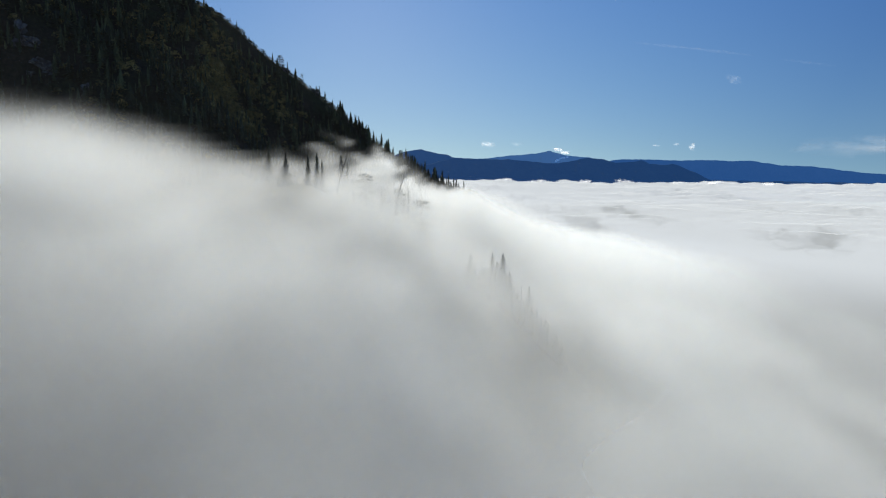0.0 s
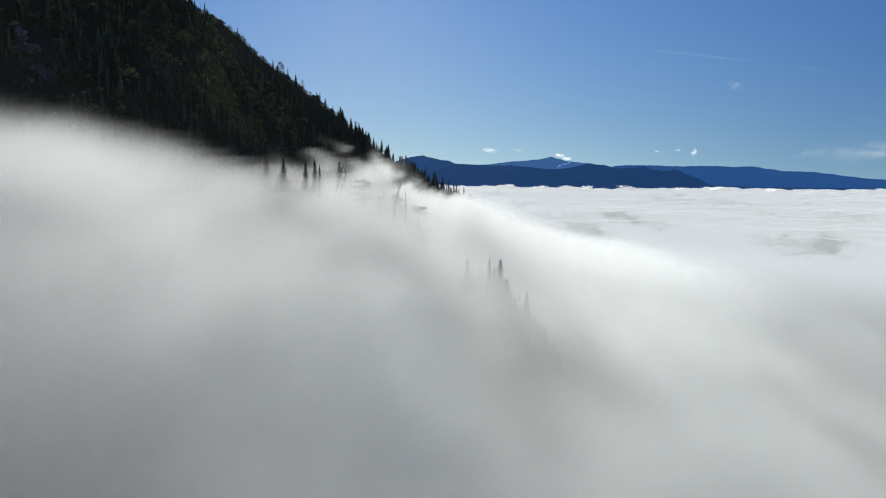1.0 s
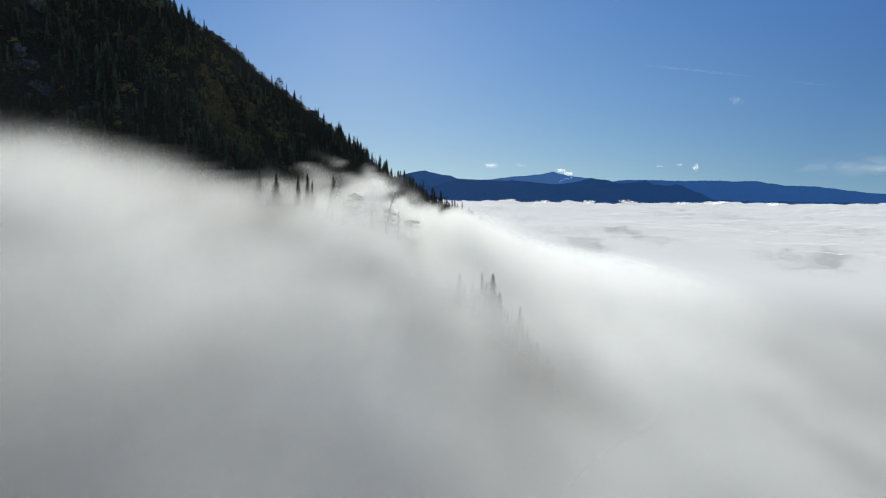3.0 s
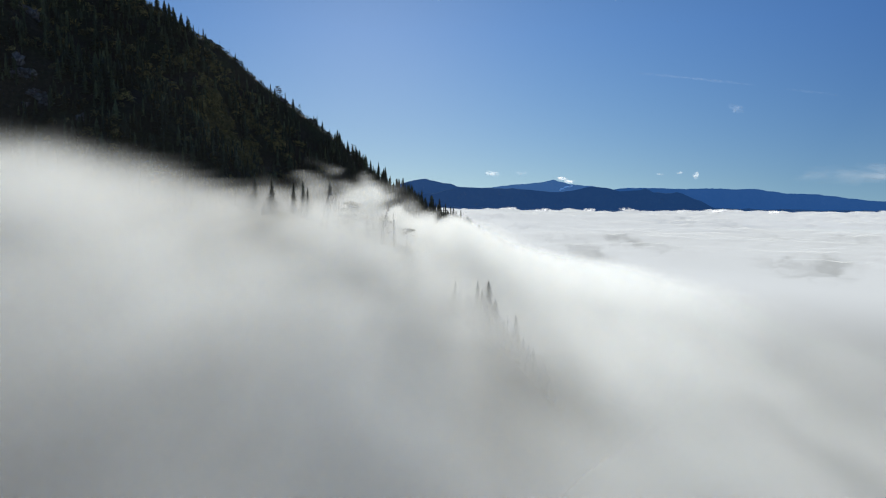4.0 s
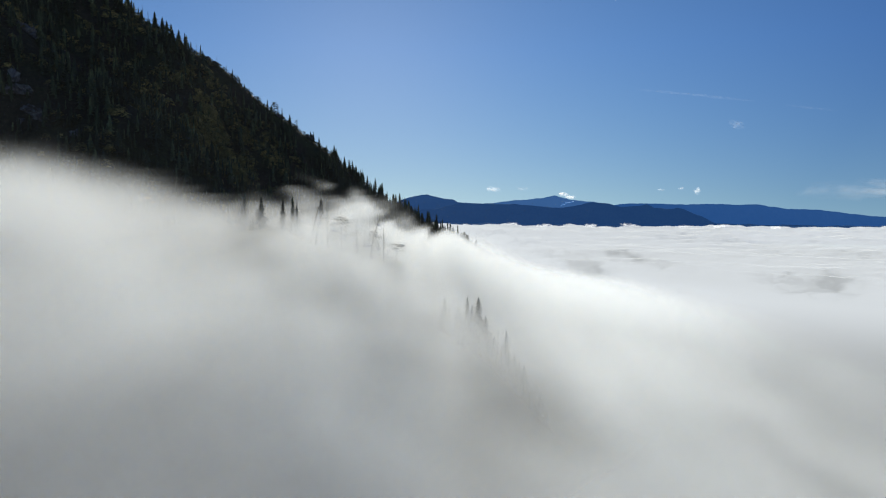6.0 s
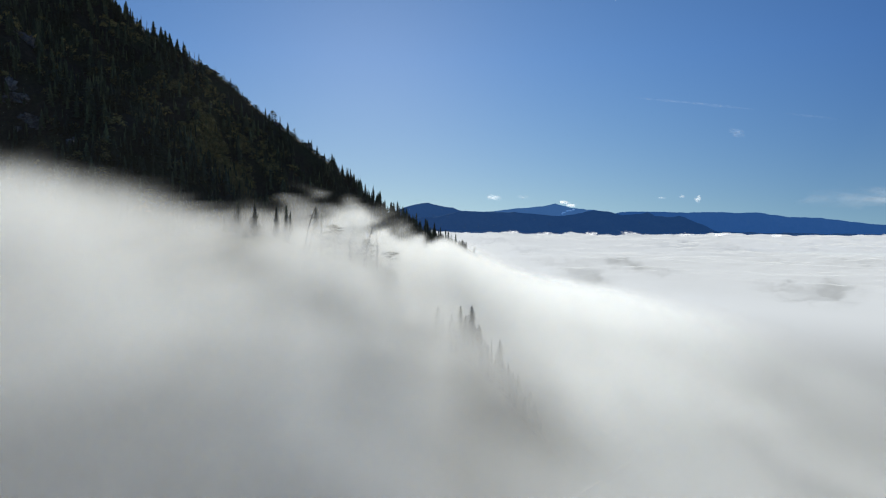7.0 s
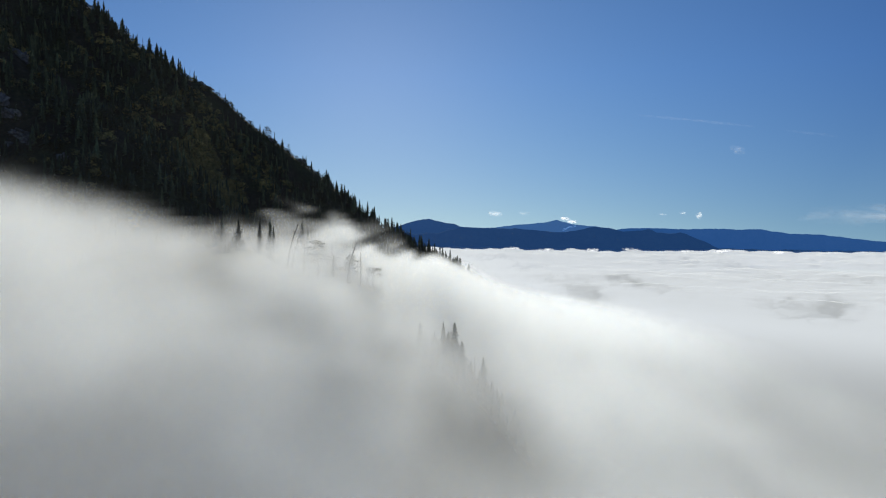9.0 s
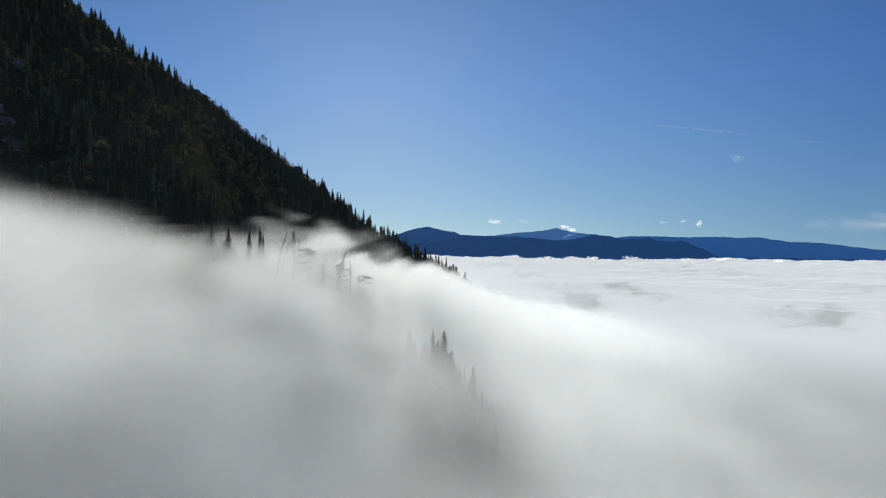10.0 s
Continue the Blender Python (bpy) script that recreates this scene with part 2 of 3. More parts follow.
def land(x, y, rugged=True):
    """Height of the ground: a steep slope down to +x, with a near spur at y 270 and a far ridge at y 610 to 690."""
    x, y = np.asarray(x, float), np.asarray(y, float)
    z = np.interp(x, RIDGE_X, RIDGE_Z)
    near = np.exp(-((y - 268 - 20 * smooth(8, -12, x)) / 34) ** 2) * smooth(-90, -50, x)
    z = z * (1 - near) + np.interp(x, SPUR_X, SPUR_Z) * near
    back = ridge_y(x)
    valley = smooth(-15, 2, x)
    hollow = smooth(300 - 26 * valley, 380 - 36 * valley, y) * (1 - smooth(back - 105, back, y))
    z = z - (20 + 8 * valley + 32 * smooth(0, 60, x) + 44 * smooth(-55, -105, x)) * hollow
    z = z - 0.95 * np.maximum(0, y - back - 4)
    z = z - 0.25 * np.maximum(0, 262 - y) - 0.8 * np.maximum(0, 226 - y)
    z = z - 1.05 * np.maximum(0, -x - 58) * (1 - smooth(285, 470, y))
    if not rugged:
        return z
    rough = fbm(x / 55, y / 55, 3, 3) * 7 + fbm(x / 18, y / 18, 2, 11) * 2.4
    rough = rough * smooth(0, 25, np.abs(y - back)) * (1 - 0.6 * near) + fbm(x / 20, y / 20, 2, 20) * 1.2
    return z + rough * (0.12 + 0.88 * smooth(225, 300, y))


def fog_top(x, y):
    """Height of the upper side of the fog: a bank before the spur, a lower and torn one in the gully behind it."""
    x, y = np.asarray(x, float), np.asarray(y, float)
    front = np.interp(x, (-160, -131, -108, -87, -69, -52, -34, -21, -8, 2, 12, 23, 40, 60, 120, 300), (238, 233, 226, 219, 214, 212, 210, 206, 200, 193, 187, 183, 176, 168, 155, 145))
    front = front + 0.03 * (np.minimum(y, 230) - 240) - 0.09 * np.clip(y - 230, 0, 70) * smooth(-20, -50, x)
    rear = np.interp(x, (-150, -112, -98, -88, -72, -60, -46, -33, -22, -12, 5, 20, 30, 60, 300), (170, 180, 202, 219, 222, 222, 220, 217, 209, 200, 199, 199, 195, 179, 140))
    rear = rear - (0.03 + 0.045 * smooth(-40, 0, x)) * (np.maximum(y, 300) - 330)
    step = smooth(284, 306, y)
    return front * (1 - step) + rear * step + fbm(x / 120, y / 150, 2, 31) * 2


def sea_gap(x, y):
    """1 where the fog on the slope takes the place of the cloud sea."""
    return smooth(325, 215, y) * smooth(70, -20, x)


def sea_base(far):
    return np.interp(far, (0, 300, 600, 1100, 1800, 3000, 4700), (132, 130, 112, 80, 44, 14, 21))


def shaded_folds(x, y):
    """0 to 1: cover thinned to imitate grey shaded folds of cloud, by bearing and dip under the horizon in degrees,
    width and length.
    """
    far, bearing = np.hypot(x, y), np.degrees(np.arctan2(x, y))
    dip_angle = np.degrees(np.arctan2(219 - sea_base(far), np.maximum(far, 1)))
    wander = fbm(bearing / 1.7, dip_angle / 0.9, 3, 160) * 0.75
    bearing = bearing + wander
    dip_angle = dip_angle + fbm(bearing / 1.5, dip_angle / 0.8, 3, 170) * 0.4
    total = 0
    for b, d, wide, tall, much in ((15.3, 4.9, 1.3, 0.38, 0.6), (17.0, 5.4, 1.4, 0.32, 0.7), (12.0, 6.0, 1.5, 0.5, 0.5), (13.6, 6.8, 1.3, 0.6, 0.65),
                                   (31.9, 6.4, 1.2, 0.8, 0.65), (29.0, 6.4, 2.0, 0.25, 0.4), (30.0, 7.2, 1.6, 0.35, 0.4), (7.0, 4.2, 1.5, 0.2, 0.3),
                                   (24.6, 3.6, 2.0, 0.2, 0.35), (33.0, 4.2, 1.8, 0.22, 0.3), (20.0, 3.3, 2.2, 0.16, 0.3), (27.5, 4.4, 1.8, 0.2, 0.3),
                                   (4.0, 3.4, 1.6, 0.15, 0.3), (9.6, 5.2, 2.0, 0.3, 0.25), (19.4, 5.8, 1.6, 0.3, 0.3)):
        total = total + much * np.exp(-((bearing - b) / wide) ** 2 - ((dip_angle - d) / tall) ** 2)
    return np.clip(total, 0, 1)


def sea_level(x, y):
    """Upper side of the cloud sea in the valley: smooth and higher near the slope, heaped far off."""
    x, y = np.asarray(x, float), np.asarray(y, float)
    far = np.hypot(x, y)
    level = sea_base(far)
    heap = smooth(900, 3200, far)
    swell = fbm(x / 700, y / 420, 3, 41) * 6 * smooth(400, 1500, far)
    puffs = billow(x / 230, y / 190, 4, 51, 0.42) * (22 + 6 * smooth(3300, 4300, far)) * heap
    puffs = puffs + (billow(x / 95, y / 120, 3, 55, 0.5) - 0.3) * 9 * smooth(700, 1700, far)
    return level + swell + puffs - 14 * heap - 3 * shaded_folds(x, y)


def build_hillside():
    xs = np.concatenate([np.arange(-900, -420, 20), np.arange(-420, 140, 4), np.arange(140, 720, 20)])
    ys = np.concatenate([np.arange(-500, 0, 20), np.arange(0, 740, 4), np.arange(740, 1300, 25)])
    X, Y = np.meshgrid(xs, ys)
    Z = np.maximum(land(X, Y), -320)
    verts = np.stack([X, Y, Z], -1).reshape(-1, 3)
    ob = new("hillside", mesh_of("hillside", verts, grid_faces(len(ys), len(xs)), GROUND, True))
    tagged(ob, "steep dark forested mountainside of soil, moss and rock", "mountainside", kind="structure")


def build_valley():
    ring = np.concatenate([[0.01], np.geomspace(200, 5600, 40)])
    T, R = np.meshgrid(np.linspace(-np.pi, np.pi, 97), ring)
    X, Y = R * np.sin(T), R * np.cos(T)
    Z = -150 + fbm(X / 900, Y / 900, 4, 15) * 25
    ob = new("ground", mesh_of("ground", np.stack([X, Y, Z], -1).reshape(-1, 3), grid_faces(len(ring), 97), GROUND, True))
    tagged(ob, "dark wooded valley floor under the cloud", "valley", kind="structure")


def build_cloud_sea():
    turn = np.concatenate([np.linspace(-180, -50, 60, endpoint=False), np.linspace(-50, 46, 720, endpoint=False), np.linspace(46, 180, 61)])
    reach = np.concatenate([[0.01], np.geomspace(30, 5600, 440)])
    T, R = np.meshgrid(np.radians(turn), reach)
    X, Y = 15 + R * np.sin(T), 5 + R * np.cos(T)
    ground = land(np.clip(X, -900, 700), np.clip(Y, -500, 1300))
    Z = sea_level(X, Y)
    thick = np.where((X < -700) | (Y > 1250) | (Y < -450) | (X > 650), 200, Z - ground - 3)
    dens = smooth(-2, 48, thick) * (1 - sea_gap(X, Y)) * (0.36 + 0.64 * smooth(200, 850, np.hypot(X, Y))) * (1 - 0.10 * smooth(150, 500, X)) * (1 - 0.5 * shaded_folds(X, Y))
    verts, dens, faces = np.stack([X, Y, Z], -1).reshape(-1, 3), dens.ravel(), grid_faces(len(reach), len(turn))
    faces = faces[dens[faces].max(1) > 0.001]
    ob = new("cloud_sea", mesh_of("cloud_sea", verts, faces, SEA, True, dens))
    tagged(ob, "bright white sea of cloud filling the valley", "clouds", kind="structure")


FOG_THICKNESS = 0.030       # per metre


def fog_density(X, Y, Z):
    """0 to about 1.6: how thick the fog is at a point over the slope."""
    gully = smooth(288, 308, Y)
    left = smooth(15, -25, X)
    curl = fbm(X / 24 + Z / 60, Y / 70 - Z / 40, 4, 60)
    bend = fbm(X / 30, Z / 30, 2, 225) * 0.7
    tear = 1.2 * fbm(X / 15 + Z / 26 + bend + Y / 400, Z / 17 - bend - X / 50, 3, 230, 0.55)
    edge = smooth(-85, -125, X)
    lift = 4.5 * curl * (1 - gully) + (3 + 4 * left) * tear * gully
    dens = smooth(-2 - edge, 9 + 5 * smooth(-55, -85, X) + 8 * edge, fog_top(X, Y) - Z + lift)
    dens = dens * smooth(-1, 9, Z - land(X, Y))
    # before the spur: thin over the foot of the slope and off the end of the spur, thick in the bank
    bank = 0.28 + 0.08 * smooth(160, 100, Y) - 0.11 * smooth(-15, -55, X) + (0.97 - 0.32 * smooth(-55, -15, X)) * smooth(98, 210, Y) * smooth(24, 0, X) + 0.55 * smooth(90, 170, Y) * smooth(38, 72, X)
    bank = bank * (1 - 0.22 * smooth(-45, -95, X)) * (1 + (1.5 * smooth(158, 172, Z) * smooth(8, 20, X) * smooth(40, 28, X) - 0.5 * smooth(170, 158, Z) * smooth(2, 16, X) * smooth(60, 46, X)) * smooth(140, 200, Y))
    # a thinner place low before the spur
    bank = bank * (1 - 0.32 * smooth(-15, -35, X) * smooth(-100, -70, X) * smooth(158, 172, Z) * smooth(193, 180, Z))
    # broad billows, thicker and thinner
    bank = bank * np.clip(1 + 0.42 * smooth(262, 225, Y) * fbm(X / 46 + Y / 130, Z / 26 + Y / 110, 4, 244), 0.4, 1.8)
    # behind it: torn wisps with dark gaps on the hill side, a full bed of fog on the valley side
    bed = np.interp(X, (-95, -84, -66, -45, -25, 0, 25, 60, 110), (0.0, 0.25, 0.42, 0.65, 1.0, 1.1, 0.7, 0.75, 0.6))
    ragged = np.clip(0.8 + 1.2 * tear, 0.05, 1.6)
    low = smooth(208, 198, Z + 0.05 * np.maximum(Y - 300, 0))
    bed = bed * (1 - left * (1 - ragged) * (1 - 0.6 * low)) * (1 - 0.95 * left * smooth(335, 385, Y))
    dens = dens * (bank * (1 - gully) + bed * gully)
    # it gathers over the foot of the spur
    dens = dens + 0.12 * smooth(60, 20, Z - sea_level(X, Y)) * smooth(22, 48, X) * smooth(125, 85, X) * smooth(110, 180, Y) * smooth(330, 290, Y) * smooth(-1, 9, Z - land(X, Y))
    # it thins out on the way down into the cloud sea
    dens = dens * (1 - (1 - sea_gap(X, Y)) * smooth(28 - 16 * smooth(20, 45, X), 0, Z - sea_level(X, Y)))
    return dens * smooth(-420, -330, X) * smooth(230, 50, X)


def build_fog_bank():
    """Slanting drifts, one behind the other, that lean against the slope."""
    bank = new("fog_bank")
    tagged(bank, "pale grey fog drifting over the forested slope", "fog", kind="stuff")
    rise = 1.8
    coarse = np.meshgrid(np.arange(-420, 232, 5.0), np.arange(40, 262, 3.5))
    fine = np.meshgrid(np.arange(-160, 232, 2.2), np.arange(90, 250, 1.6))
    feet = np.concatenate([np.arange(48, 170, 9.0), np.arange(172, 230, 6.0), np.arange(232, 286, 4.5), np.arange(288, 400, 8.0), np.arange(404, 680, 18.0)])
    # thin white sheet added before the slope; it lifts the darks like veiling glare
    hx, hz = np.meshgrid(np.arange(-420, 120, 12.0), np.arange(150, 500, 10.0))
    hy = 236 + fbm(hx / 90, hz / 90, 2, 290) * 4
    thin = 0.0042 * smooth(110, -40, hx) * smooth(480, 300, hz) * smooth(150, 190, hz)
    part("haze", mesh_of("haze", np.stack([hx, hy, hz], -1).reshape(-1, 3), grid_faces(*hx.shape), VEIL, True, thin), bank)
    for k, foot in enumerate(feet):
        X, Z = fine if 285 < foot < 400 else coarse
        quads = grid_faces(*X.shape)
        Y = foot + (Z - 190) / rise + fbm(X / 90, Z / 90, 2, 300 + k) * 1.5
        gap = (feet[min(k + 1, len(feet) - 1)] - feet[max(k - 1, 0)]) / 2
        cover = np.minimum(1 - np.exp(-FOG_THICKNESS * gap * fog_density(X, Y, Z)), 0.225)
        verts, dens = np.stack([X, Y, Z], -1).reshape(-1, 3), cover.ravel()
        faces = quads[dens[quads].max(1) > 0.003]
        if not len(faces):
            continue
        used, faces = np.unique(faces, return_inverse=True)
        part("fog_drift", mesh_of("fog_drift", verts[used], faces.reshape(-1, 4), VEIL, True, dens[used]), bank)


# ---------------------------------------------------------------- the far ranges
def build_range(name, label, xs, zs, y, material, seed, depth=420):
    cols = np.linspace(xs[0], xs[-1], 500)
    top = np.interp(cols, xs, zs) + fbm(cols / 90, cols * 0, 4, seed) * 4
    rows = np.concatenate([np.linspace(-1, 0, 34), np.linspace(0.1, 1, 8)])
    X, V = np.meshgrid(cols, rows)
    crest = np.interp(X, cols, top)
    fall = np.where(V < 0, -V, V * 1.0)
    Z = crest - (crest + 120) * fall ** 0.9
    Z = Z + fbm(X / 160, V * depth / 110, 5, seed + 5) * 26 * np.sin(np.clip(fall, 0, 1) * np.pi) ** 0.7
    Y = y + V * np.where(V < 0, depth, 60)
    verts = np.stack([X, Y, Z], -1).reshape(-1, 3)
    ob = new(name, mesh_of(name, verts, grid_faces(len(rows), len(cols)), material, True))
    return tagged(ob, label, "mountains", kind="structure")


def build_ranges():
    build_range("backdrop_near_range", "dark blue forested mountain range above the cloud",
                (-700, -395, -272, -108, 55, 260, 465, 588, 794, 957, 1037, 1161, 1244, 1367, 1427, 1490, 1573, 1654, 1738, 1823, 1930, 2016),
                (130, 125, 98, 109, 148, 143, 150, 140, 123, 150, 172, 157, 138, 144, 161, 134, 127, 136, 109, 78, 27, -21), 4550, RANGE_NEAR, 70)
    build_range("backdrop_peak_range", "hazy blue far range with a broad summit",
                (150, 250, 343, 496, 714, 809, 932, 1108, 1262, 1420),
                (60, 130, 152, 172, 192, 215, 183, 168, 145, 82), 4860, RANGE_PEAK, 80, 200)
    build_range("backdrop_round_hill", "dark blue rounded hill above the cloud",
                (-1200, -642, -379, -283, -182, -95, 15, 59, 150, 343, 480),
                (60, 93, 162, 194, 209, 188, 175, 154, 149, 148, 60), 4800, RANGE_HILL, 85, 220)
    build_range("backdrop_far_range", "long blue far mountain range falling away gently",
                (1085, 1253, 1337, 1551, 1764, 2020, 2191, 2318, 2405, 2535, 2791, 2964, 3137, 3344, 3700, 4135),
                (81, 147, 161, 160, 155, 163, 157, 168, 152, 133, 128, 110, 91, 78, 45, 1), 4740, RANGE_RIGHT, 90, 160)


# ---------------------------------------------------------------- trees
def spruce_crown(r, levels, wide, bare, sparse=0.0, steps=7, sides=7):
    """A crown one metre high: ragged skirts of needles round the stem, and drooping boughs in whorls that stand out of them."""
    verts, faces = [], []
    for k in range(levels):
        s = k / (levels - 1)
        h = bare + (0.985 - bare) * s ** 0.92
        length = wide * (1 - s) ** 0.75 * r.uniform(0.72, 1.12) + 0.012
        a0 = r.uniform(0, 6.28)
        # the skirt: a jagged open cone
        i = len(verts)
        verts.append((0, 0, min(h + 1.5 / levels, 0.99)))
        for j in range(sides):
            a = a0 + 6.283 * (j + r.uniform(-0.25, 0.25)) / sides
            d = length * r.uniform(0.42, 0.85) * (1 - 0.6 * sparse)
            verts.append((d * math.cos(a), d * math.sin(a), h - d * r.uniform(0.1, 0.6)))
        faces += [(i, i + 1 + j, i + 1 + (j + 1) % sides) for j in range(sides)]
        n = max(3, int(steps * (1 - 0.4 * s)))
        for j in range(n):
            if r.random() < sparse:
                continue
            a = a0 + 6.283 * j / n + r.uniform(-0.35, 0.35)
            reach = length * r.uniform(0.7, 1.2)
            droop = reach * r.uniform(0.25, 0.7) * (1 - 0.7 * s)
            ca, sa = math.cos(a), math.sin(a)
            hb = h + r.uniform(-0.012, 0.012)

            def at(d, side, up):
                return (ca * d - sa * side, sa * d + ca * side, hb + up)

            w = reach * r.uniform(0.26, 0.42)
            i = len(verts)
            verts += [at(0, 0, 0.016), at(reach * 0.42, w, -droop * 0.45 - 0.008), at(reach * 0.42, -w, -droop * 0.45 - 0.008),
                      at(reach * 0.5, 0, -droop * 0.2), at(reach, 0, -droop * 0.8), at(reach * 0.78, w * 0.8, -droop - 0.012), at(reach * 0.78, -w * 0.8, -droop - 0.012)]
            faces += [(i, i + 1, i + 3), (i, i + 3, i + 2), (i + 3, i + 5, i + 4), (i + 3, i + 4, i + 6), (i + 1, i + 5, i + 3), (i + 2, i + 3, i + 6)]
    i = len(verts)
    verts += [(0.008, 0, 0.95), (-0.005, 0.007, 0.95), (-0.005, -0.007, 0.95), (0, 0, 1.0)]
    faces += [(i, i + 1, i + 3), (i + 1, i + 2, i + 3), (i + 2, i, i + 3)]
    return verts, faces


def pine_crown(r, clumps, low, spread, flat=0.0):
    """An uneven crown one metre high of flat sprays of needles at the ends of bare limbs; flat: gathered in a table at the top."""
    verts, faces = [], []
    for k in range(clumps):
        s = (k + 0.5) / clumps
        h = low + (0.97 - low) * (s ** (1 - 0.7 * flat))
        a = k * 2.4 + r.uniform(-0.5, 0.5)
        d = spread * (1 - 0.85 * s * (1 - flat)) * r.uniform(0.35, 1.0)
        cx, cy = d * math.cos(a), d * math.sin(a)
        size = spread * r.uniform(0.35, 0.6) * (1 - 0.4 * s * (1 - flat))
        i = len(verts)
        verts += [(0, 0, h - 0.05), (0, 0.01, h - 0.065), (0.01, 0, h - 0.065), (cx, cy, h)]
        faces += [(i, i + 1, i + 3), (i + 1, i + 2, i + 3), (i + 2, i, i + 3)]
        for j in range(44):
            b, e = r.uniform(0, 6.28), math.sqrt(r.random()) * size
            px, py, pz = cx + e * math.cos(b), cy + e * math.sin(b), h + r.uniform(-0.4, 0.55) * size * (1.15 - e / size)
            i = len(verts)
            g = 0.46 * size
            for _ in range(3):
                verts.append((px + r.uniform(-g, g), py + r.uniform(-g, g), pz + r.uniform(-0.5, 0.5) * g))
            faces.append((i, i + 1, i + 2))
    return verts, faces


def trunk_shape(r, height, foot, tip, sides=6, lean=0.0, stubs=0):
    verts, faces = [], []
    rings = 6
    for k in range(rings):
        s = k / (rings - 1)
        rad = foot * (1 - s) + tip * s + (foot * 0.5 * (1 - s * 6) if s < 0.16 else 0)
        ox, oy = lean * s * s + r.uniform(-0.003, 0.003), r.uniform(-0.003, 0.003)
        for j in range(sides):
            a = 6.283 * j / sides
            verts.append((ox + rad * math.cos(a), oy + rad * math.sin(a), height * s - 0.04 * (1 - s)))
    for k in range(rings - 1):
        for j in range(sides):
            a, b = k * sides + j, k * sides + (j + 1) % sides
            faces += [(a, b, b + sides), (a, b + sides, a + sides)]
    for k in range(stubs):
        h, a, d = r.uniform(0.35, 0.95) * height, r.uniform(0, 6.28), r.uniform(0.03, 0.11)
        ox = lean * (h / height) ** 2
        i = len(verts)
        ca, sa = math.cos(a), math.sin(a)
        verts += [(ox, 0, h - 0.008), (ox, 0, h + 0.008), (ox - sa * 0.006, ca * 0.006, h), (ox + ca * d, sa * d, h + r.uniform(-0.03, 0.03))]
        faces += [(i, i + 2, i + 3), (i + 2, i + 1, i + 3), (i + 1, i, i + 3)]
    return verts, faces


KINDS = {}


def tree_kinds():
    r = random.Random(5)
    for name, levels, wide, bare, sparse, steps in (
            ("full", 18, 0.19, 0.05, 0.05, 8), ("slim", 20, 0.125, 0.07, 0.08, 7), ("narrow", 20, 0.10, 0.12, 0.12, 6),
            ("broad", 17, 0.24, 0.05, 0.1, 8), ("ragged", 15, 0.20, 0.18, 0.35, 7)):
        KINDS[name] = (mesh_of("crown", *spruce_crown(r, levels, wide, bare, sparse, steps), NEEDLES),
                       mesh_of("trunk", *trunk_shape(r, 0.97, 0.014, 0.003), BARK))
    for name, clumps, low, spread, flat in (("layered", 11, 0.3, 0.2, 0.0), ("crooked", 9, 0.35, 0.3, 0.3), ("table", 8, 0.55, 0.34, 0.7)):
        KINDS[name] = (mesh_of("crown", *pine_crown(r, clumps, low, spread, flat), NEEDLES),
                       mesh_of("trunk", *trunk_shape(r, 0.97, 0.018, 0.004, 6, 0.02), BARK))
    KINDS["snag"] = (None, mesh_of("trunk", *trunk_shape(r, 1.0, 0.028, 0.006, 6, 0.02, 16), BARK))
    KINDS["leaning"] = (None, mesh_of("trunk", *trunk_shape(r, 1.0, 0.026, 0.006, 6, 0.22, 12), BARK))


LABELS = {
    "full": "dense dark green spruce on the mountainside", "slim": "slim dark green spruce on the mountainside",
    "narrow": "narrow spire-shaped dark green fir", "broad": "broad dark green spruce with drooping boughs",
    "ragged": "ragged spruce with gaps between its boughs", "layered": "tall pine with flat layered boughs",
    "crooked": "crooked old pine with uneven clumps of needles", "table": "low flat-topped pine at the edge of a cliff",
    "snag": "bare dead tree trunk with broken stubs", "leaning": "bare leaning dead tree trunk"}


def plant(kind, x, y, height, group, turn=None, sink=0.3):
    """A tree that stands on the ground at x, y."""
    crown, trunk = KINDS[kind]
    tree = new("dead_tree" if crown is None else "pine_tree" if kind in ("layered", "crooked", "table") else "spruce_tree")
    stout = height * random.uniform(1.0, 1.45) if crown else height
    turn = random.uniform(0, 360) if turn is None else turn
    tree.matrix_world = pose(x, y, float(land(x, y)) - sink, 0, 0, turn) @ Matrix.Diagonal((stout, stout, height + sink, 1))
    part("trunk", trunk, tree, "grey-brown bark" if crown else "")
    if crown is not None:
        part("crown", crown, tree, "dark green needles")
    tagged(tree, LABELS[kind], "tree", group)


